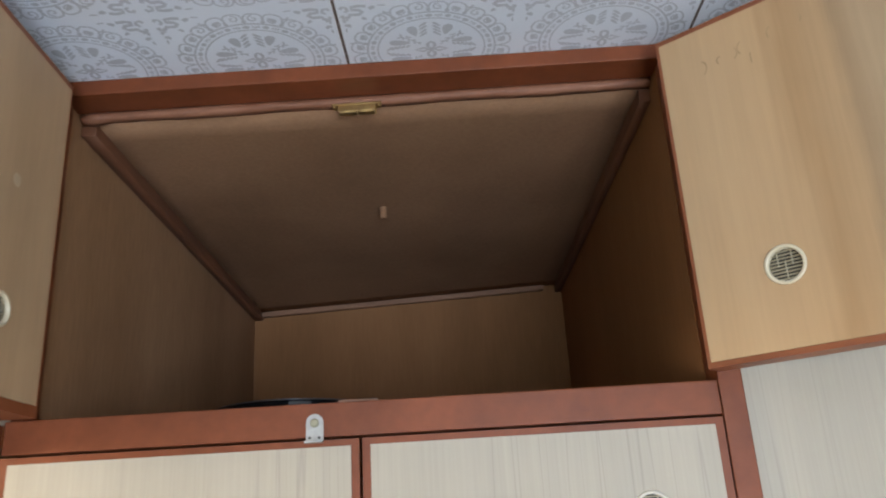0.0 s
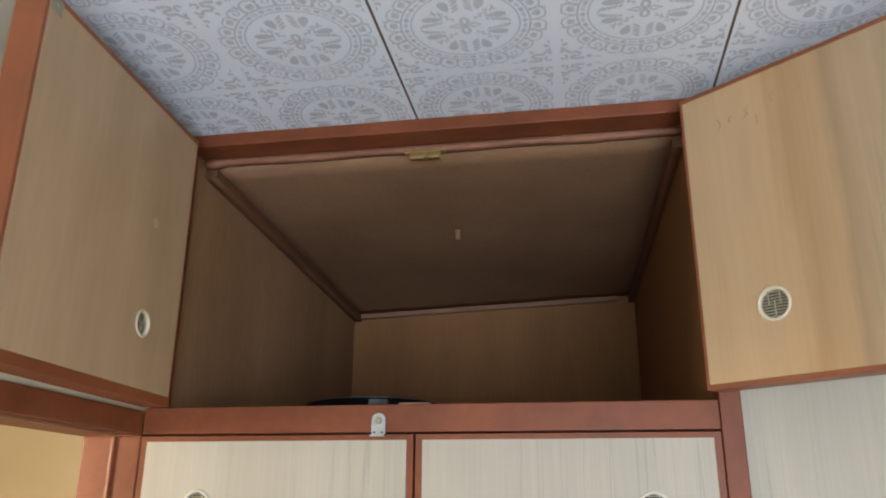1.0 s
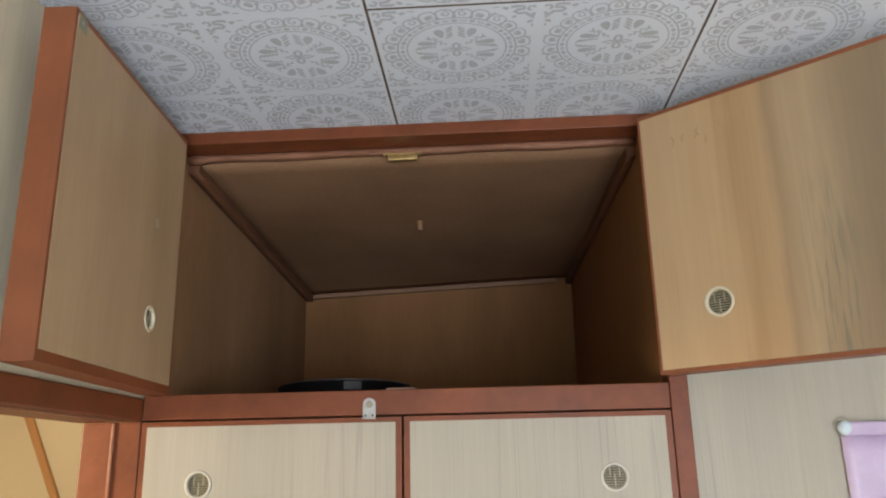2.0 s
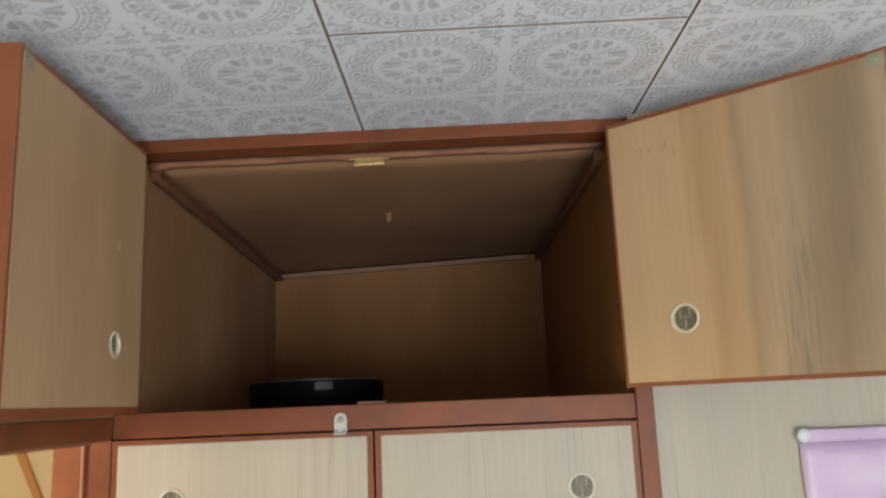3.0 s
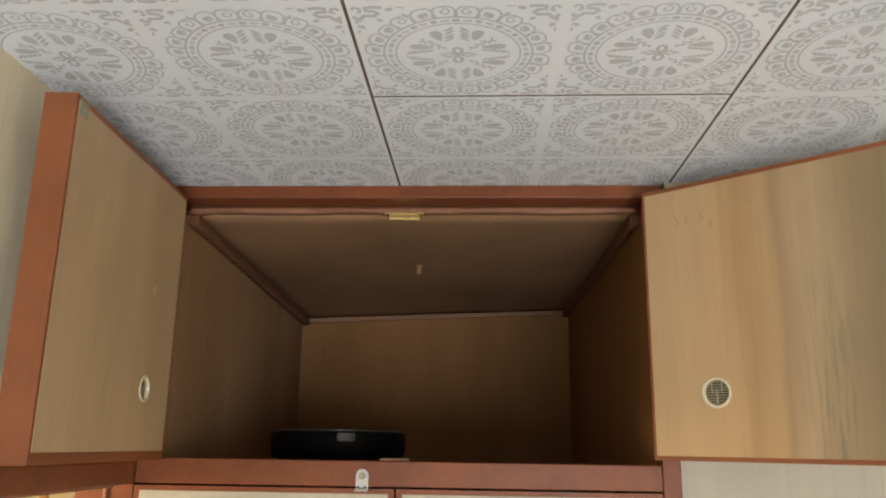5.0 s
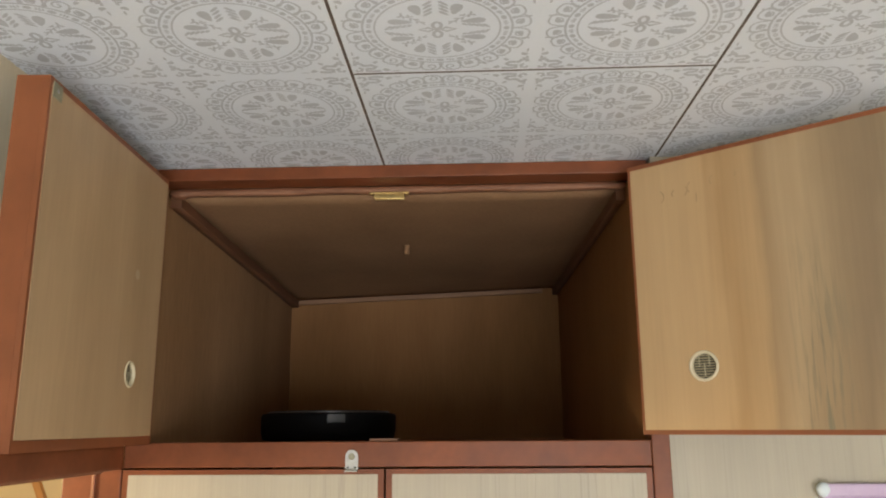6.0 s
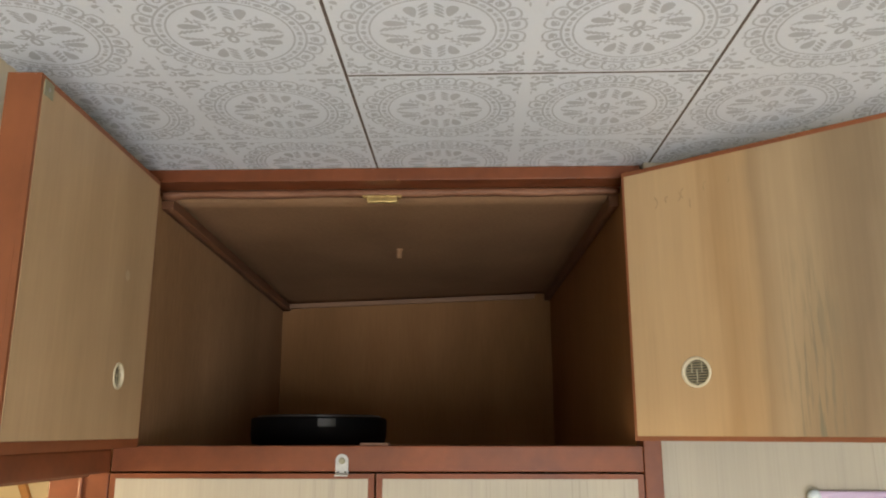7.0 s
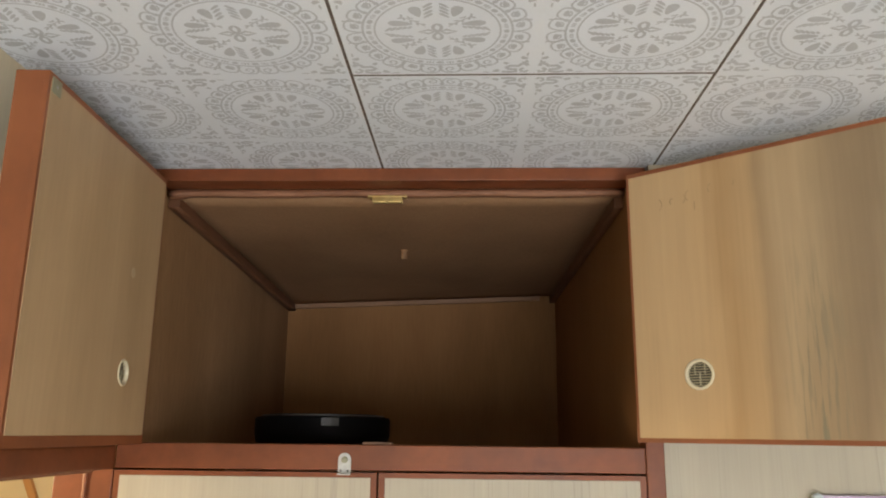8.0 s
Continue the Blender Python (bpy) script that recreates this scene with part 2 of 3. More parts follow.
# back wall with the window opening
bm = bmesh.new()
box(bm, LEFT - 0.1, 0.0, BACK - 0.1, BACK, 0, CEIL)
box(bm, 1.7, RIGHT + 0.1, BACK - 0.1, BACK, 0, CEIL)
box(bm, 0.0, 1.7, BACK - 0.1, BACK, 0, 0.5)
box(bm, 0.0, 1.7, BACK - 0.1, BACK, 1.8, CEIL)
structure(part("wall_south", bm, M_WALL), "cream papered wall with a window opening", "wall")
window = structure(new("window_1"), "white framed window giving daylight", "window")
bm = bmesh.new()
for x0, x1, z0, z1 in ((0, 0.05, 0.5, 1.8), (1.65, 1.7, 0.5, 1.8), (0.05, 1.65, 0.5, 0.55), (0.05, 1.65, 1.75, 1.8), (0.825, 0.875, 0.55, 1.75)):
    box(bm, x0, x1, BACK - 0.08, BACK - 0.03, z0, z1)
part("window_frame", bm, M_FRAME, window)
for x0, x1 in ((0.05, 0.825), (0.875, 1.65)):
    pane = block("pane", (x0, x1, BACK - 0.058, BACK - 0.052, 0.55, 1.75), M_GLASS, window)
    pane.visible_shadow = False

# unseen shell added round the wardrobe, so that no sky light leaks through its gaps
structure(block("light_block_back", (LEFT - 0.03, RIGHT + 0.1, 1.125, 1.25, 0, CEIL), M_WALL), "unseen wall added behind the wardrobe to block light", "wall")
structure(block("light_block_side", (0.56, 0.66, 0.10, 1.125, 0, CEIL), M_WALL), "unseen wall added beside the wardrobe to block light", "wall")
structure(block("light_block_top", (LEFT - 0.1, RIGHT + 0.1, 0.1, 1.25, CEIL, CEIL + 0.05), M_FRAME), "unseen slab added above the wardrobe to block light", "ceiling")

# left wall with the doorway to the next room
HEAD, LINTEL = 1.903, 1.942
bm = bmesh.new()
box(bm, LEFT - 0.098, LEFT, BACK, 0.0, LINTEL, CEIL)
box(bm, LEFT - 0.098, LEFT, BACK, -1.0, 0, LINTEL)
structure(part("wall_west", bm, M_WALL), "cream papered wall above an open doorway", "wall")
door_frame = structure(new("door_1"), "red-brown timber doorway frame without a leaf", "doorway")
block("head", (LEFT - 0.104, LEFT + 0.006, -1.0, FRONT, HEAD, LINTEL), M_RAIL, door_frame, bevel=0.003)
block("jamb", (LEFT - 0.098, LEFT + 0.004, FRONT, 0.03, 0, HEAD), M_RAIL, door_frame, bevel=0.002)
# paler strip added on the jamb's step in place of its sheen line
block("jamb_sheen_strip", (LEFT - 0.045, LEFT - 0.039, FRONT - 0.0045, FRONT - 0.0002, 0, HEAD - 0.001), M_LIP, door_frame, bevel=0.0018)
block("head_bead", (LEFT - 0.014, LEFT - 0.004, -0.99, -0.075, HEAD - 0.0035, HEAD - 0.0005), M_BEAD, door_frame)
block("jamb", (LEFT - 0.104, LEFT + 0.006, -1.04, -1.0, 0, LINTEL), M_RAIL, door_frame, bevel=0.003)

# next room, warmly lit
bm = bmesh.new()
box(bm, -2.4, -2.3, BACK, 1.7, 0, CEIL)
structure(part("wall_far_west", bm, M_WARM), "warm cream painted wall of the next room", "wall")
structure(block("wall_far_north", (-2.3, LEFT - 0.098, 1.6, 1.7, 0, CEIL), M_WARM), "warm cream painted end wall of the next room", "wall")
structure(block("wall_far_south", (-2.3, LEFT - 0.098, BACK - 0.1, BACK, 0, CEIL), M_WARM), "warm cream painted wall of the next room", "wall")
structure(block("wall_next", (LEFT - 0.098, LEFT - 0.03, 0.035, 1.6, 0, CEIL), M_WARM), "warm cream partition behind the wardrobe", "wall")
structure(block("ceiling_next_room", (-2.4, LEFT - 0.098, BACK - 0.1, 1.7, CEIL, CEIL + 0.05), M_FRAME), "plain white ceiling of the next room", "ceiling")
brace = block("slanting_batten", (-0.014, 0.014, -0.02, 0, -0.45, 0.45), M_STRIPE, bevel=0.003, m=pose(-1.552, 1.6, 1.92, 0, -24.7, 0))
structure(brace, "orange-stained slanting batten on a warm wall", "trim")
# unseen holder, added only to give next_room_light something to hang from
lamp = tagged(new("added_pendant_lamp"), "unseen pendant holder added above the next room's warm light", "lamp")
bm = bmesh.new()
lathe(bm, [(0.06, 0.0), (0.06, 0.03), (0.02, 0.05), (0.004, 0.06), (0.004, 0.40), (0.02, 0.41), (0.02, 0.46)], 24)
part("lamp_holder", bm, M_FRAME, lamp)
lamp.matrix_basis = pose(-1.20, -0.45, CEIL) @ pose(0, 0, 0, 180, 0, 0)


# ---- the ceiling: pressed tiles with a printed lace medallion ----
class Sheet:
    """Flat printed shapes, gathered as vertices and faces in one plane."""
    def __init__(self):
        self.v, self.f, self.z, self.layer = [], [], [], 0

    def ribbon(self, pts, w, closed=False, taper=False):
        n, base = len(pts), len(self.v)
        for i, (x, y) in enumerate(pts):
            ax, ay = pts[i - 1] if (i or closed) else pts[i]
            bx, by = pts[(i + 1) % n] if (i < n - 1 or closed) else pts[i]
            dx, dy = bx - ax, by - ay
            d = math.hypot(dx, dy) or 1
            h = 0.5 * w * (1 - 0.75 * i / n if taper else 1)
            self.v += [(x - dy / d * h, y + dx / d * h), (x + dy / d * h, y - dx / d * h)]
        self.lay(2 * n)
        for i in range(n if closed else n - 1):
            a, b = base + 2 * i, base + 2 * ((i + 1) % n)
            self.f.append((a, a + 1, b + 1, b))

    def blob(self, x, y, a, b, turn, n=8, pinch=0.0):
        base = len(self.v)
        for i in range(n):
            t = 2 * math.pi * i / n
            u, w = a * math.cos(t), b * math.sin(t) * (1 - pinch * math.cos(t))
            self.v.append((x + u * math.cos(turn) - w * math.sin(turn), y + u * math.sin(turn) + w * math.cos(turn)))
        self.lay(n)
        self.f.append(tuple(range(base, base + n)))

    def lay(self, n):
        """Neighbouring shapes lie a hair apart, so that none share a plane."""
        self.layer = (self.layer + 1) % 11
        self.z += [-0.0003 - 0.00006 * self.layer] * n


def polar(r, a):
    return r * math.cos(a), r * math.sin(a)


def medallion():
    """One lace medallion of a quarter metre with the swirls of its corners."""
    s = Sheet()
    tau = 2 * math.pi
    for r, w, n in ((0.0790, 0.0024, 60), (0.0940, 0.0030, 60)):
        s.ribbon([polar(r, tau * i / n) for i in range(n)], w, closed=True)
    for i in range(20):                      # blocks and bars in the band
        a = tau * i / 20
        s.blob(*polar(0.0865, a), 0.0038, 0.0056 if i % 2 else 0.0048, a, 8)
        for k in (0.36, 0.5, 0.64):
            s.blob(*polar(0.0865, a + tau / 20 * k), 0.0040 if k == 0.5 else 0.0031, 0.0015, a + tau / 20 * k, 6)
    for k in range(24):                      # scrolls of the lace edge, mirrored in the four quarters
        quarter, i = divmod(k, 6)
        sx, sy = ((1, 1), (-1, 1), (1, -1), (-1, -1))[quarter]
        mid, half = radians(7.5 + 15 * i), radians(7.5)
        curl = i in (3, 5)
        top = (0.1172, 0.1166, 0.1150, 0.1172, 0.1192, 0.1180)[i]
        def at(r, a):
            x, y = polar(r, a)
            return sx * x, sy * y
        lead = 0.0 if curl else 0.22
        arch = []
        for j in range(13):
            u = -1 + 2 * j / 12
            arch.append(at(0.0950 + (top - 0.0950) * (1 - abs(u) ** 2.6), mid + half * (1.03 * u + 0.24 * math.sin(math.pi * u) + lead * (1 - u * u))))
        s.ribbon(arch, 0.0027)
        cr, ca = 0.1060, mid + half * lead * 0.7
        if curl:                             # a spiral that winds in from the arch
            cx, cy = at(cr + 0.0008, ca)
            s.ribbon([(cx + sx * (0.0082 - 0.0006 * j) * math.cos(ca + 0.62 * j), cy + sy * (0.0082 - 0.0006 * j) * math.sin(ca + 0.62 * j)) for j in range(12)], 0.0026)
        else:
            cx, cy = at(cr, ca)
            turn = math.atan2(sy * math.sin(ca + 1.2), sx * math.cos(ca + 1.2))
            s.blob(cx, cy, 0.0076, 0.0040, turn, 9, 0.45)
            s.ribbon([at(0.1010, ca - 0.055), at(0.0990, ca - 0.02), at(0.1005, ca + 0.03), at(0.1050, ca + 0.062)], 0.0024)
        if i in (1, 4):                      # the free hook over a joint
            s.ribbon([at(0.1120, mid - half * 0.8), at(0.1165, mid - half * 1.15), at(0.1205, mid - half * 1.1)], 0.0034)
        s.blob(*at(0.1000, mid + half), 0.0046, 0.0034, math.atan2(sy * math.sin(mid + half), sx * math.cos(mid + half)), 6, 0.4)
    for sx in (1, -1):                       # leaves, mirrored in four quarters
        for sy in (1, -1):
            def q(r, deg):
                x, y = polar(r, radians(deg))
                return sx * x, sy * y
            def lean(deg):
                return math.atan2(sy * math.sin(radians(deg)), sx * math.cos(radians(deg)))
            s.blob(*q(0.0500, 25.5), 0.0158, 0.0064, lean(6), 12, -0.45)
            for k in range(5):
                s.blob(sx * (0.0615 - 0.0068 * k), sy * (0.0066 + 0.0013 * k), 0.0076 - 0.0008 * k, 0.0023, lean(134), 7, -0.3)
            s.blob(*q(0.0555, 64), 0.0130, 0.0070, lean(74), 12, -0.5)
            for k in range(4):
                s.blob(sx * 0.0098, sy * (0.0410 + 0.0078 * k), 0.0086, 0.0024, lean(136), 7, -0.3)
            s.ribbon([q(0.020, 44), q(0.030, 45), q(0.042, 44), q(0.052, 42)], 0.0017)
            for k in range(6):
                s.blob(*q(0.026 + 0.0052 * k, 48 - 8 * (k % 2)), 0.0042, 0.0017, lean(85 if k % 2 else 5), 6)
            s.blob(*q(0.0570, 39), 0.0050, 0.0019, lean(-20), 6)
            s.blob(*q(0.0590, 44), 0.0048, 0.0018, lean(90), 6)
            s.blob(*q(0.0500, 47), 0.0030, 0.0014, lean(70), 6)
            # corner swirls
            def c(u, v):
                return sx * (0.125 - u), sy * (0.125 - v)
            s.ribbon([c(0.041, 0.0085), c(0.030, 0.0072), c(0.0215, 0.0090), c(0.0215, 0.0155), c(0.0310, 0.0165), c(0.0350, 0.0215),
                      c(0.0300, 0.0270), c(0.0180, 0.0262), c(0.0150, 0.0320), c(0.0075, 0.0330), c(0.0065, 0.0265)], 0.0064)
            s.ribbon([c(0.0110, 0.0200), c(0.0155, 0.0160), c(0.0135, 0.0095), c(0.0080, 0.0080), c(0.0055, 0.0130)], 0.0050)
            s.ribbon([c(0.0085, 0.0440), c(0.0070, 0.0385), c(0.0140, 0.0375)], 0.0044)
            s.blob(*c(0.0490, 0.0120), 0.0060, 0.0044, lean(150), 5, 0.5)
            s.blob(*c(0.0620, 0.0080), 0.0066, 0.0016, lean(5), 6)
            s.blob(*c(0.0120, 0.0510), 0.0042, 0.0060, lean(120), 5, 0.5)
            s.blob(*c(0.0080, 0.0620), 0.0016, 0.0056, lean(5), 6)
            s.blob(*c(0.0360, 0.0360), 0.0050, 0.0034, lean(225), 5, 0.5)
    for i in range(2):                       # the flower in the middle
        cx, cy = polar(0.0115, tau * (2 * i + 1) / 4)
        s.ribbon([(cx + 0.0054 * math.cos(tau * k / 12), cy + 0.0082 * math.sin(tau * k / 12)) for k in range(12)], 0.0046, closed=True)
    for sx in (1, -1):
        s.ribbon([(sx * 0.0045, 0.0), (sx * 0.0110, 0.0050), (sx * 0.0235, 0.0), (sx * 0.0110, -0.0050)], 0.0044, closed=True)
    s.blob(0, 0, 0.0036, 0.0036, 0, 8)
    return np.c_[np.array(s.v), s.z], s.f


PITCH_X, PITCH_Y, JOINT_Y, GAP = 0.25, 0.24, -0.383, 0.0022


def ceiling_mesh():
    lace, faces = medallion()
    verts, polys, index = [], [], []

    def slab(x0, x1, y0, y1, z0, z1, mat, chamfer=0.0):
        b = len(verts)
        for z, k in ((z1, 0.0), (z0 + chamfer, 0.0), (z0, chamfer)):
            verts.extend([(x0 + k, y0 + k, z), (x1 - k, y0 + k, z), (x1 - k, y1 - k, z), (x0 + k, y1 - k, z)])
        for ring in (0, 4):
            for i in range(4):
                polys.append((b + ring + i, b + ring + (i + 1) % 4, b + ring + 4 + (i + 1) % 4, b + ring + 4 + i))
        polys.append((b + 11, b + 10, b + 9, b + 8))
        polys.append((b, b + 3, b + 2, b + 1))
        index.extend([mat] * 10)

    y_top, y_low = 0.1, BACK - 0.1
    slab(LEFT - 0.1, RIGHT + 0.1, y_low, y_top, CEIL + 0.0002, CEIL + 0.05, 2)
    column = -1
    x = -0.5
    while x < RIGHT:
        x0, x1 = max(x, LEFT - 0.05), min(x + 0.5, RIGHT + 0.05)
        joints = [y_top] + [j for j in (JOINT_Y - 0.96 * k - (0.48 if column % 2 else 0) * (1 if column > 0 else 2) for k in range(-1, 4))
                            if y_low < j < -0.9 or (column == 0 and y_low < j < y_top)] + [y_low]
        for a, b in zip(joints, joints[1:]):
            slab(x0 + GAP, x1 - GAP, b + GAP * 1.1, a - GAP * 1.1, CEIL, CEIL + 0.002, 0, 0.0)
        for half in (0, 1):
            cx = x + PITCH_X * (half + 0.5)
            row = -2
            while True:
                cy = JOINT_Y - PITCH_Y * (row + 0.5)
                row += 1
                if cy < y_low + 0.1:
                    break
                keep = np.c_[lace[:, 0] * 0.985 + cx, lace[:, 1] * 0.985 * PITCH_Y / PITCH_X + cy, lace[:, 2] + CEIL]
                b = len(verts)
                verts.extend(map(tuple, keep))
                polys.extend(tuple(b + i for i in f) for f in faces)
                index.extend([1] * len(faces))
        x += 0.5
        column += 1
    me = bpy.data.meshes.new("ceiling")
    me.from_pydata(verts, [], polys)
    for mat in (M_TILE, M_PRINT, M_JOINT):
        me.materials.append(mat)
    me.polygons.foreach_set("material_index", index)
    me.update()
    return me


structure(new("ceiling", ceiling_mesh()), "white ceiling tiles with grey printed lace medallions", "ceiling")


# ---- the built-in wardrobe ----
wardrobe = tagged(new("wardrobe"), "built-in cream and red-brown wardrobe with open upper cupboard", "wardrobe")
SHELF, SIDE_L, SIDE_R, DEEP = 1.932, -0.429, 0.459, 1.11
RAIL0, RAIL1 = 1.905, 1.947
SLANT = 0.026

block("bottom_rail", (-0.4409, 0.4575, FRONT, 0.02, RAIL0, RAIL1), M_RAIL, wardrobe, bevel=0.002)
block("top_rail", (-0.443, 0.486, 0.0, 0.055, 2.4245, CEIL - 0.001), M_RAIL, wardrobe, bevel=0.002)
block("stile", (0.4585, 0.489, FRONT, 0.03, 0.0, 2.4235), M_RAIL, wardrobe, bevel=0.002)
block("stile", (-0.443, -0.4245, -0.005, 0.03, RAIL1 + 0.001, 2.4235), M_RAIL, wardrobe, bevel=0.002)

# the worn round-nosed bead behind the top rail, ragged along its lower edge and splintered at its left end
bm = bmesh.new()
rng = random.Random(4)
last = None
for i in range(81):
    x = -0.424 + 0.880 * i / 80
    low = 2.4105 + 0.0009 * math.sin(i * 0.26) + rng.uniform(-0.0005, 0.0005)
    swell = 0.0045 * math.exp(-((i - 1.5) / 1.6) ** 2) * rng.uniform(0.7, 1.2)
    low -= swell
    ring = [bm.verts.new(c) for c in ((x, 0.0525, 2.4235), (x, 0.0512 - swell, 2.4200), (x, 0.0508 - swell, low + 0.0055), (x, 0.0528 - swell, low + 0.0018),
                                      (x, 0.0570, low), (x, 0.066, low + 0.0006), (x, 0.066, 2.4235))]
    if last:
        for k in range(7):
            bm.faces.new((last[k], last[(k + 1) % 7], ring[(k + 1) % 7], ring[k])).smooth = k < 5
    else:
        bm.faces.new(ring)
    last = ring
bm.faces.new(last[::-1])
part("bead", bm, M_BEAD, wardrobe, "ragged worn red-brown bead strip")

block("shelf", (SIDE_L, SIDE_R - SLANT, 0.0205, DEEP, SHELF - 0.018, SHELF), M_INNER, wardrobe, "dull brown hardboard cupboard floor")
# left side wears the window-lit copy of the board, the right side M_INNER
block("side_panel", (SIDE_L - 0.012, SIDE_L, 0.0205, DEEP, SHELF - 0.018, 2.44), M_SIDE_LIT, wardrobe)
bm = bmesh.new()
box(bm, SIDE_R, SIDE_R + 0.006, 0.0305, DEEP, SHELF - 0.018, 2.423)
for v in bm.verts:                           # the right side runs a little inwards towards the back
    v.co.x -= SLANT * v.co.y / DEEP
part("side_panel", bm, M_INNER, wardrobe)
block("back_panel", (SIDE_L - 0.012, SIDE_R + 0.012, DEEP + 0.0005, DEEP + 0.012, SHELF - 0.018, 2.44), M_INNER, wardrobe)


def sag(x, y):
    """Height of the cupboard's top board, which hangs lower towards its back left corner."""
    u, v = (x - SIDE_L) / (SIDE_R - SIDE_L), min(max((y - 0.06) / (DEEP - 0.06), 0), 1)
    return 2.413 - 0.010 * v - 0.034 * (1 - u) * v - 0.006 * math.sin(math.pi * u) * math.sin(math.pi * v)


def warped(x0, x1, y0, y1, nx, ny, drop0, drop1):
    """A board that follows the sagging top: from drop0 to drop1 below it."""
    bm = bmesh.new()
    grid = [[[bm.verts.new((x - (SLANT * y / DEEP if x > 0.4 else 0), y, sag(x, y) - d)) for x in np.linspace(x0, x1, nx)] for y in np.linspace(y0, y1, ny)] for d in (drop0, drop1)]
    for g in grid:
        for j in range(ny - 1):
            for i in range(nx - 1):
                bm.faces.new((g[j][i], g[j][i + 1], g[j + 1][i + 1], g[j + 1][i])).smooth = True
    rim = [(0, i) for i in range(nx)] + [(j, nx - 1) for j in range(1, ny)] + [(ny - 1, i) for i in range(nx - 2, -1, -1)] + [(j, 0) for j in range(ny - 2, 0, -1)]
    for (a, b), (c, d) in zip(rim, rim[1:] + rim[:1]):
        bm.faces.new((grid[0][a][b], grid[1][a][b], grid[1][c][d], grid[0][c][d]))
    return bm


part("top_board", warped(SIDE_L + 0.001, SIDE_R - 0.001, 0.067, DEEP - 0.001, 18, 18, -0.006, 0.0), M_TOP, wardrobe, "sagging dull brown top board")
part("batten", warped(SIDE_L + 0.001, SIDE_L + 0.024, 0.0665, DEEP - 0.002, 3, 20, 0.001, 0.020), M_BATTEN, wardrobe)
part("batten", warped(SIDE_R - 0.018, SIDE_R - 0.001, 0.0665, DEEP - 0.002, 3, 20, 0.001, 0.022), M_BATTEN, wardrobe)
part("back_batten", warped(SIDE_L + 0.025, SIDE_R - 0.025 - SLANT, DEEP - 0.018, DEEP - 0.002, 20, 2, 0.001, 0.014), M_STRIP, wardrobe)

# brass double ball catch under the bead: a trough with two sprung bars and an ear at each end
bm = bmesh.new()
box(bm, -0.025, 0.033, 0.0515, 0.0535, 2.3992, 2.4085, bevel=0.0006)
box(bm, -0.025, 0.033, 0.0655, 0.0675, 2.3992, 2.4085, bevel=0.0006)
box(bm, -0.025, 0.033, 0.0536, 0.0654, 2.4060, 2.4085)
catch = part("ball_catch", bm, M_BRASS, wardrobe, "brass double ball catch")
bm = bmesh.new()
box(bm, -0.034, 0.042, 0.0505, 0.0665, 2.4086, 2.4120, bevel=0.0008)
part("flange", bm, M_BRASS, catch)
for x0, x1 in ((-0.0235, 0.0030), (0.0050, 0.0315)):
    block("sprung_bar", (x0, x1, 0.0545, 0.0645, 2.3982, 2.4055), M_BRASS, catch, bevel=0.0015)
for x in (-0.0300, 0.0380):
    bm = bmesh.new()
    lathe(bm, [(0.0030, 0.0), (0.0030, 0.0014), (0.0012, 0.0026)], 12)
    part("screw", bm, M_BRASS, catch, m=pose(x, 0.0560, 2.4086, 180, 0, 0))

# small pale peg in the top board
bm = bmesh.new()
lathe(bm, [(0.009, 0.0), (0.009, 0.003), (0.0065, 0.005), (0.0065, 0.018), (0.0075, 0.022), (0.005, 0.024)], 16)
part("hook", bm, M_TOP, wardrobe, "small pale peg under the top board", m=pose(0.003, 0.45, sag(0.003, 0.45) + 0.001, 180, 0, 0))

# strike plate on the rail and the steel bracket over the lower door
block("strike_plate", (-0.020, 0.030, -0.006, 0.016, RAIL1 - 0.0005, RAIL1 + 0.0045), M_STRIKE, wardrobe, "pale strike plate", bevel=0.001)
bm = bmesh.new()
outline = [(-0.0108, -0.0165), (0.0108, -0.0165), (0.0108, 0.0065)] + [(0.0108 * math.cos(a), 0.0065 + 0.0108 * math.sin(a)) for a in np.linspace(0.3, math.pi - 0.3, 8)] + [(-0.0108, 0.0065)]
faces = [[bm.verts.new((x, y, z)) for x, z in outline] for y in (-0.0022, 0.0)]
bm.faces.new(faces[0]), bm.faces.new(faces[1][::-1])
for i in range(len(outline)):
    bm.faces.new((faces[0][i], faces[1][i], faces[1][(i + 1) % len(outline)], faces[0][(i + 1) % len(outline)]))
box(bm, -0.0108, 0.0108, -0.014, -0.0023, -0.0185, -0.0163)
bracket = part("bracket", bm, M_STEEL, wardrobe, "small galvanised steel keeper bracket", m=pose(-0.047, FRONT - 0.0005, 1.9165))
bm = bmesh.new()
lathe(bm, [(0.0055, 0.0), (0.0055, -0.0012), (0.0035, -0.0026)], 16, "y")
part("screw", bm, M_PLATE, bracket, m=pose(0, -0.0022, 0.006))
for x in (-0.006, 0.006):
    bm = bmesh.new()
    lathe(bm, [(0.0018, 0.0), (0.0018, -0.0008)], 10, "y")
    part("rivet", bm, M_DARK, bracket, m=pose(x, -0.0022, -0.012))


HOLE = 0.0208


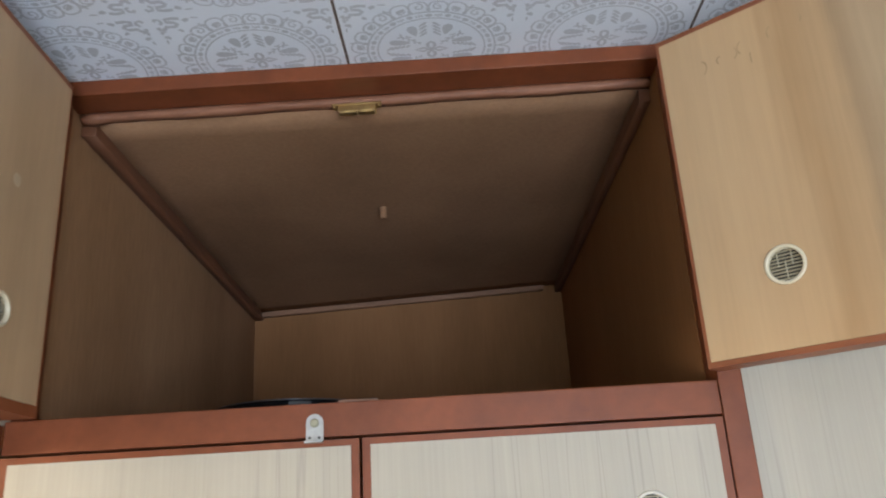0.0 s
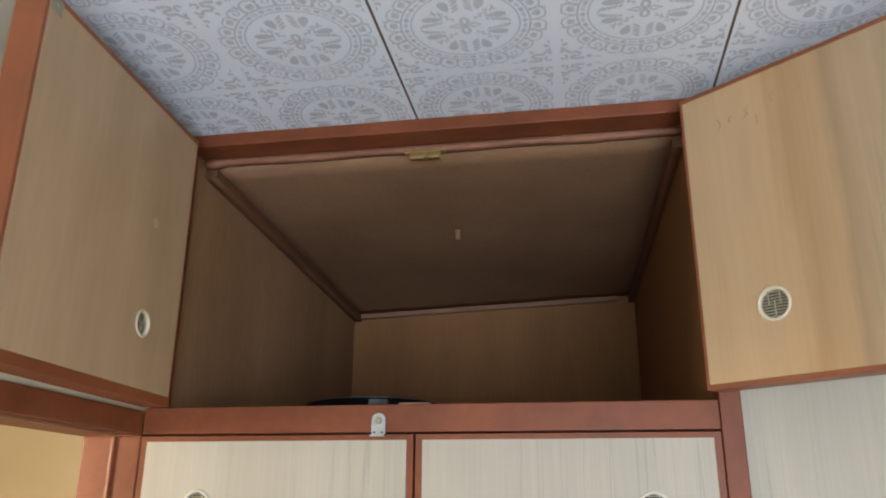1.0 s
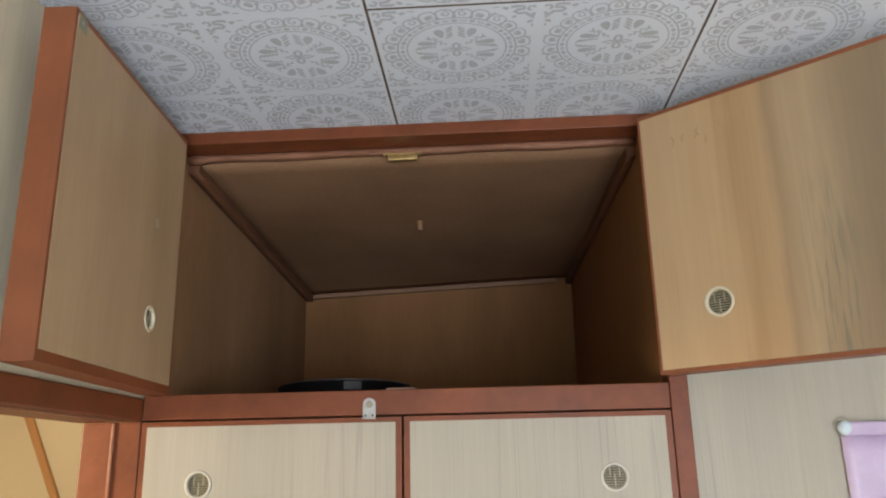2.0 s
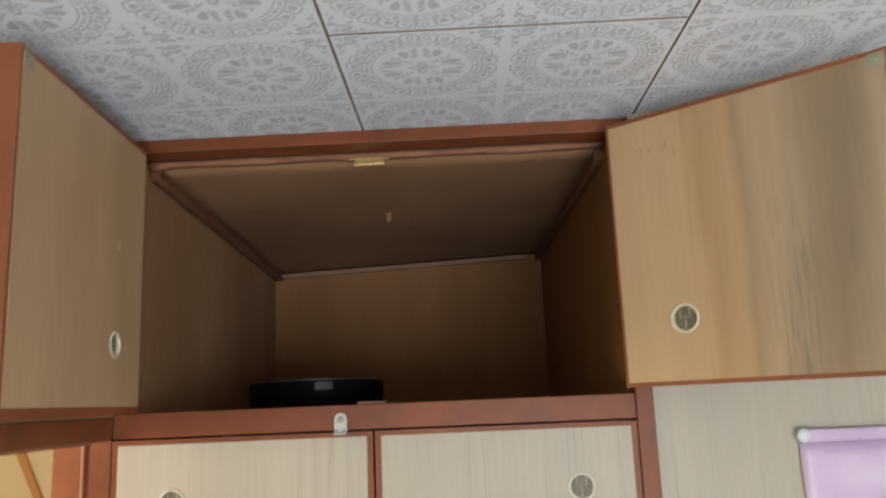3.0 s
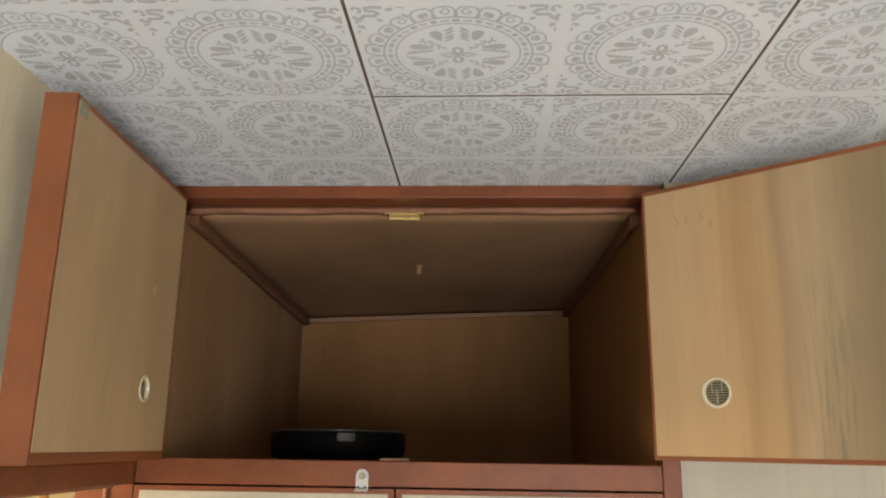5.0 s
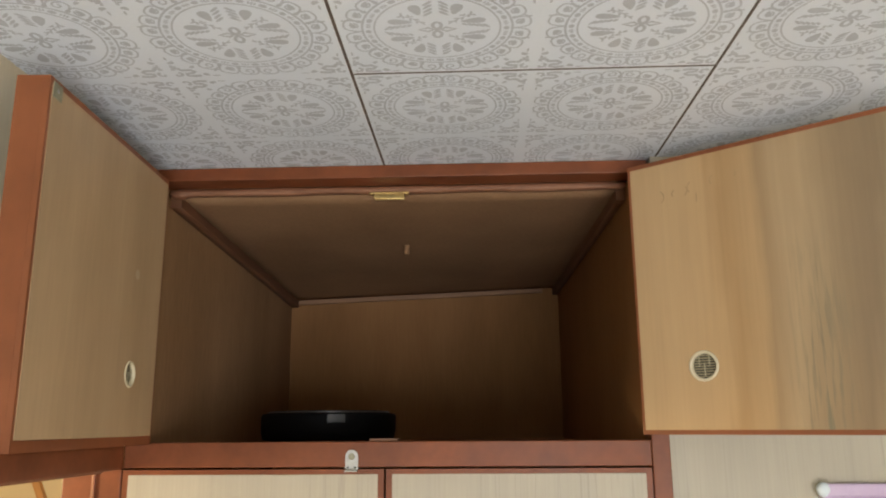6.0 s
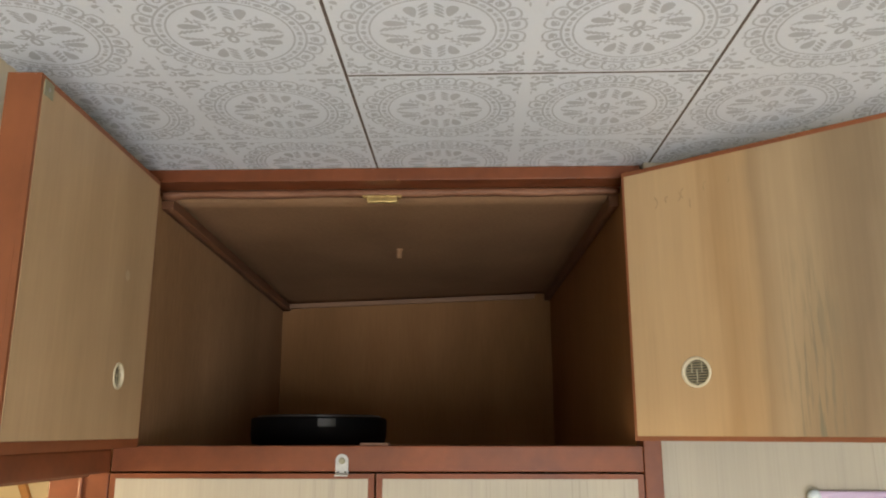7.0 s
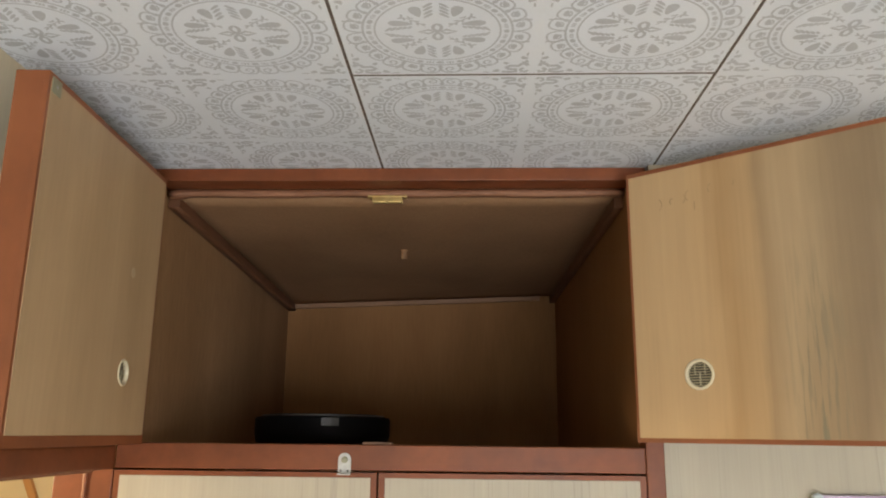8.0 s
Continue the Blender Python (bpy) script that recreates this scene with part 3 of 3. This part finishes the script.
def pierced(x0, x1, z0, z1, y0, y1, cx, cz, r=HOLE, n=36):
    """A sheet in the xz plane from y0 to y1, with a round hole through it."""
    bm = bmesh.new()
    rims = []
    for y in (y0, y1):
        rect = [bm.verts.new((x, y, z)) for x, z in ((x0, z0), (x1, z0), (x1, z1), (x0, z1))]
        ring = [bm.verts.new((cx + r * math.cos(2 * math.pi * i / n), y, cz + r * math.sin(2 * math.pi * i / n))) for i in range(n)]
        # fans from the corners to the hole, a quarter each
        for k in range(4):
            corner, after = rect[(k + 2) % 4], rect[(k + 3) % 4]
            for i in range(n // 4):
                bm.faces.new((corner, ring[k * n // 4 + i], ring[(k * n // 4 + i + 1) % n]))
            bm.faces.new((corner, ring[((k + 1) * n // 4) % n], after))
        rims.append((rect, ring))
    for a, b in ((rims[0][0], rims[1][0]), (rims[0][1], rims[1][1])):
        for i in range(len(a)):
            bm.faces.new((a[i], a[(i + 1) % len(a)], b[(i + 1) % len(a)], b[i]))
    return bm


def vent(parent, m, mat):
    """A round slatted vent let into a sheet; it faces along -y of its pose."""
    bm = bmesh.new()
    lathe(bm, [(0.0196, 0.0062), (0.0198, -0.0006), (0.0206, -0.0016), (0.0236, -0.0016), (0.0246, -0.0002), (0.0209, -0.0001), (0.0207, 0.0062)], 48, "y")
    bmesh.ops.delete(bm, geom=[f for f in bm.faces if len(f.verts) > 4], context="FACES_ONLY")
    part("vent", bm, mat, parent, "round ivory plastic vent", m)
    # near-black disc stands in for the shade behind the slats
    bm = bmesh.new()
    lathe(bm, [(0.0195, 0.0058), (0.0195, 0.0064)], 32, "y")
    part("vent_shade_disc", bm, M_DARK, parent, "", m)
    bm = bmesh.new()
    for i in range(9):
        z = -0.0168 + 0.0042 * i
        w = math.sqrt(max(0.0194 ** 2 - z * z, 0))
        box(bm, -w, w, 0.0030, 0.0046, z - 0.0010, z + 0.0010)
    part("vent_grille", bm, M_SLAT, parent, "", m)
    bm = bmesh.new()
    box(bm, -0.0008, 0.0008, 0.0020, 0.0029, -0.0165, 0.005)
    for x in (-0.0082, 0.0082):
        box(bm, x - 0.0007, x + 0.0007, 0.0020, 0.0029, -0.001, 0.0155)
    part("vent_rib", bm, M_RIB, parent, "", m)


def door_parts(door, x0, x1, z0, z1, y_face, inward, lips, cx, cz, facing, size=1.0):
    """Edge strips and a pierced facing sheet on a door's core; inward is the sign of y towards the core."""
    left, right, low, top = lips
    ya, yb = sorted((y_face, y_face + inward * 0.0075))
    for name, dims in (("edge_strip", (x0, x0 + left, ya, yb, z0, z1)), ("edge_strip", (x1 - right, x1, ya, yb, z0, z1)),
                       ("edge_strip", (x0 + left, x1 - right, ya, yb, z0, z0 + low)), ("edge_strip", (x0 + left, x1 - right, ya, yb, z1 - top, z1))):
        block(name, dims, facing[1], door)
    pa, pb = sorted((y_face - inward * 0.0006, y_face + inward * 0.0070))
    part("facing", pierced(x0 + left + 0.0003, x1 - right - 0.0003, z0 + low + 0.0003, z1 - top - 0.0003, pa, pb, cx, cz, HOLE * size), facing[0], door, facing[2])
    flip = Matrix() if inward > 0 else pose(0, 0, 0, 0, 0, 180)
    vent(door, pose(cx, y_face - inward * 0.0006, cz) @ flip @ Matrix.Diagonal((size, 1, size, 1)), facing[3])


def lower_door(x0, x1, vent_x):
    z0, z1 = 0.08, RAIL0 - 0.0035
    door = block("lower_door", (x0, x1, FRONT + 0.0085, FRONT + 0.020, z0, z1), M_RAIL, wardrobe, "closed cream laminate door with red-brown edging")
    door_parts(door, x0, x1, z0, z1, FRONT + 0.0008, 1, (0.0100, 0.0100, 0.0115, 0.0080), vent_x, 1.797, (M_CREAM, M_RAIL, "cream laminate with fine vertical grain", M_VENT_PALE), 0.95)


lower_door(-0.4412, 0.0075, -0.336)
lower_door(0.0115, 0.4565, 0.357)
block("plinth", (-0.4385, 0.4565, FRONT + 0.021, FRONT + 0.04, 0, 0.078), M_RAIL, wardrobe)
block("side_panel", (-0.4445, -0.4425, 0.0305, 0.6, 0, RAIL0), M_INNER, wardrobe)


def upper_door(hinge, turn, width, z0, z1, thick, inward, lips, vent_at, facing, label):
    """A cupboard door standing open: its inner face lies in the hinge's plane, its body behind it."""
    m = pose(hinge[0], hinge[1], 0, 0, 0, turn)
    ya, yb = sorted((inward * 0.0076, inward * thick))
    door = block("upper_door", (0, width, ya, yb, z0, z1), M_LIP, wardrobe, label, m=m)
    door_parts(door, 0, width, z0, z1, 0.0, inward, lips, *vent_at[:2], facing, vent_at[2])
    at = -inward * 0.0006
    pa, pb = sorted((at, at - inward * 0.0015))
    block("catch_plate", (width - 0.030, width - 0.0065, pa, pb, z1 - 0.026, z1 - 0.005), M_PLATE, door, "small grey-green corner plate", bevel=0.0006)
    bm = bmesh.new()
    lathe(bm, [(0.0025, 0.0), (0.0025, 0.0006), (0.001, 0.0009)], 12, "y")
    part("screw", bm, M_STEEL, door, m=pose(width - 0.018, at - inward * 0.0015, z1 - 0.0155, 0, 0, 180 if inward > 0 else 0))
    oa, ob_ = sorted((inward * thick, inward * (thick + 0.0012)))
    block("outer_face", (0.012, width - 0.012, oa, ob_, z0 + 0.012, z1 - 0.012), M_CREAM, door)
    ha, hb = sorted((inward * (thick + 0.0012), inward * (thick + 0.017)))
    block("handle", (width - 0.072, width - 0.048, ha, hb, 2.03, 2.09), M_BATTEN, door, "dark brown pull", bevel=0.004)
    return door


left_door = upper_door((-0.386, -0.048), -87.4, 0.440, 1.9445, 2.410, 0.043, -1, (0.0045, 0.006, 0.0145, 0.0085), (0.112, 2.055, 0.86),
                       (M_BEIGE, M_LIP, "beige veneer", M_VENT), "open upper door with a beige inner face")
right_door = upper_door((0.440, -0.0485), -39.0, 0.452, 1.956, 2.4165, 0.034, 1, (0.0045, 0.009, 0.007, 0.0075), (0.112, 2.062, 1.0),
                        (M_TAN, M_LIP, "streaked tan veneer", M_VENT), "open upper door with a streaked tan inner face")
bm = bmesh.new()
lathe(bm, [(0.0085, 0.0), (0.0080, 0.0004)], 20, "y")
part("filler_plug", bm, M_PLUG, left_door, "pale filled spot", m=pose(0.112, 0.0006, 2.215))
for u, z, r, a0, a1 in ((0.058, 2.350, 0.010, -70, 75), (0.083, 2.352, 0.005, 60, 250), (0.101, 2.354, 0.008, -80, 60), (0.114, 2.357, 0.009, 100, 240),
                        (0.152, 2.362, 0.008, 95, 230), (0.185, 2.366, 0.006, -60, 40), (0.1640, 2.338, 0.06, 173, 187)):
    s_ = Sheet()                             # shallow crescents pressed into the veneer by a tool
    s_.ribbon([(u + r * 0.7 * math.cos(radians(a0 + (a1 - a0) * k / 10)), z + r * math.sin(radians(a0 + (a1 - a0) * k / 10))) for k in range(11)], 0.0020)
    bm = bmesh.new()
    vs = [bm.verts.new((x, -0.0008, y)) for x, y in s_.v]
    low = [bm.verts.new((x, -0.0004, y)) for x, y in s_.v]
    for f in s_.f:
        bm.faces.new([vs[i] for i in f])
        bm.faces.new([low[i] for i in f[::-1]])
    part("dent", bm, M_MARK, right_door)


# ---- the loose things ----
def robot_vacuum(m):
    """A flat round black cleaner with a bumper, a bright rim line and a smoked window."""
    thing = tagged(new("robot_vacuum"), "black round robot vacuum standing on the cupboard floor", "robot vacuum")
    thing.matrix_basis = m
    bm = bmesh.new()
    lathe(bm, [(0.120, 0.006), (0.148, 0.012), (0.152, 0.030), (0.1525, 0.062), (0.150, 0.0675), (0.138, 0.0700)], 64)
    part("body", bm, M_BLACK, thing)
    bm = bmesh.new()
    lathe(bm, [(0.1375, 0.0695), (0.1375, 0.0722), (0.133, 0.0732), (0.125, 0.0735)], 64)
    part("rim", bm, M_RIM, thing, "thin polished dark rim")
    bm = bmesh.new()
    lathe(bm, [(0.124, 0.0730), (0.122, 0.0748), (0.020, 0.0756)], 64)
    part("top_plate", bm, M_BLACK, thing)
    bm = bmesh.new()
    ring = [[], []]
    n = 10
    for i in range(n + 1):
        a = radians(-97 + 14 * i / n)
        for k, z in enumerate((0.0490, 0.0655)):
            ring[k].append([bm.verts.new((r * math.cos(a), r * math.sin(a), z)) for r in (0.1500, 0.1535)])
    for i in range(n):
        bm.faces.new((ring[0][i][1], ring[0][i + 1][1], ring[1][i + 1][1], ring[1][i][1]))
        bm.faces.new((ring[1][i][0], ring[1][i][1], ring[1][i + 1][1], ring[1][i + 1][0]))
        bm.faces.new((ring[0][i][0], ring[0][i + 1][0], ring[0][i + 1][1], ring[0][i][1]))
    for i in (0, n):
        bm.faces.new((ring[0][i][0], ring[0][i][1], ring[1][i][1], ring[1][i][0]))
    part("sensor_window", bm, M_GLOSS, thing, "shiny smoked window")
    for x in (-0.115, 0.115):
        bm = bmesh.new()
        lathe(bm, [(0.030, -0.008), (0.030, 0.008)], 24, "y")
        part("wheel", bm, M_BLACK, thing, m=pose(x * 0.9, 0, 0.0302, 0, 0, 90))
    return thing


robot_vacuum(pose(-0.172, 0.434, SHELF, 0, 0, 16))

# lilac sheet hanging from a pale bar with a white end
sheet = tagged(new("hanging_sheet"), "pale lilac paper sheet hanging from a wall bar", "paper")
bm = bmesh.new()
cols, rows_ = 16, 14
wave = [[bm.verts.new((0.7255 + 0.30 * i / cols, -0.0165 - 0.006 * abs(math.sin(i * 0.55 + j * 0.42)) * min(1, 0.25 + j / rows_), 1.858 - 0.42 * j / rows_))
         for i in range(cols + 1)] for j in range(rows_ + 1)]
for j in range(rows_):
    for i in range(cols):
        bm.faces.new((wave[j][i], wave[j + 1][i], wave[j + 1][i + 1], wave[j][i + 1])).smooth = True
leaf = part("leaf", bm, M_PAPER, sheet)
solid = leaf.modifiers.new("thickness", "SOLIDIFY")
solid.thickness, solid.offset = 0.0006, 0.0
bar = block("top_bar", (0.733, 1.023, -0.026, -0.013, 1.854, 1.8755), M_PAPER, sheet, "lilac film rolled over the hanging bar", bevel=0.004)
for x in (0.733, 1.023):
    bm = bmesh.new()
    lathe(bm, [(0.004, -0.0005), (0.0105, 0.001), (0.0122, 0.006), (0.0105, 0.011), (0.004, 0.0135)], 24, "y")
    part("end_cap", bm, M_WHITE, sheet, "rounded white end cap", m=pose(x, -0.0265, 1.866))
for x in (0.733, 1.023):
    curve = bpy.data.curves.new("wire_loop", "CURVE")
    curve.dimensions, curve.bevel_depth, curve.bevel_resolution = "3D", 0.0008, 2
    line = curve.splines.new("POLY")
    line.points.add(11)
    for i in range(12):
        a = radians(60 + 200 * i / 11)
        line.points[i].co = (x + 0.0145 * math.cos(a), -0.0225, 1.8665 + 0.0145 * math.sin(a), 1)
    wire = new("wire_loop", curve)
    curve.materials.append(M_PLATE)
    wire.parent = sheet
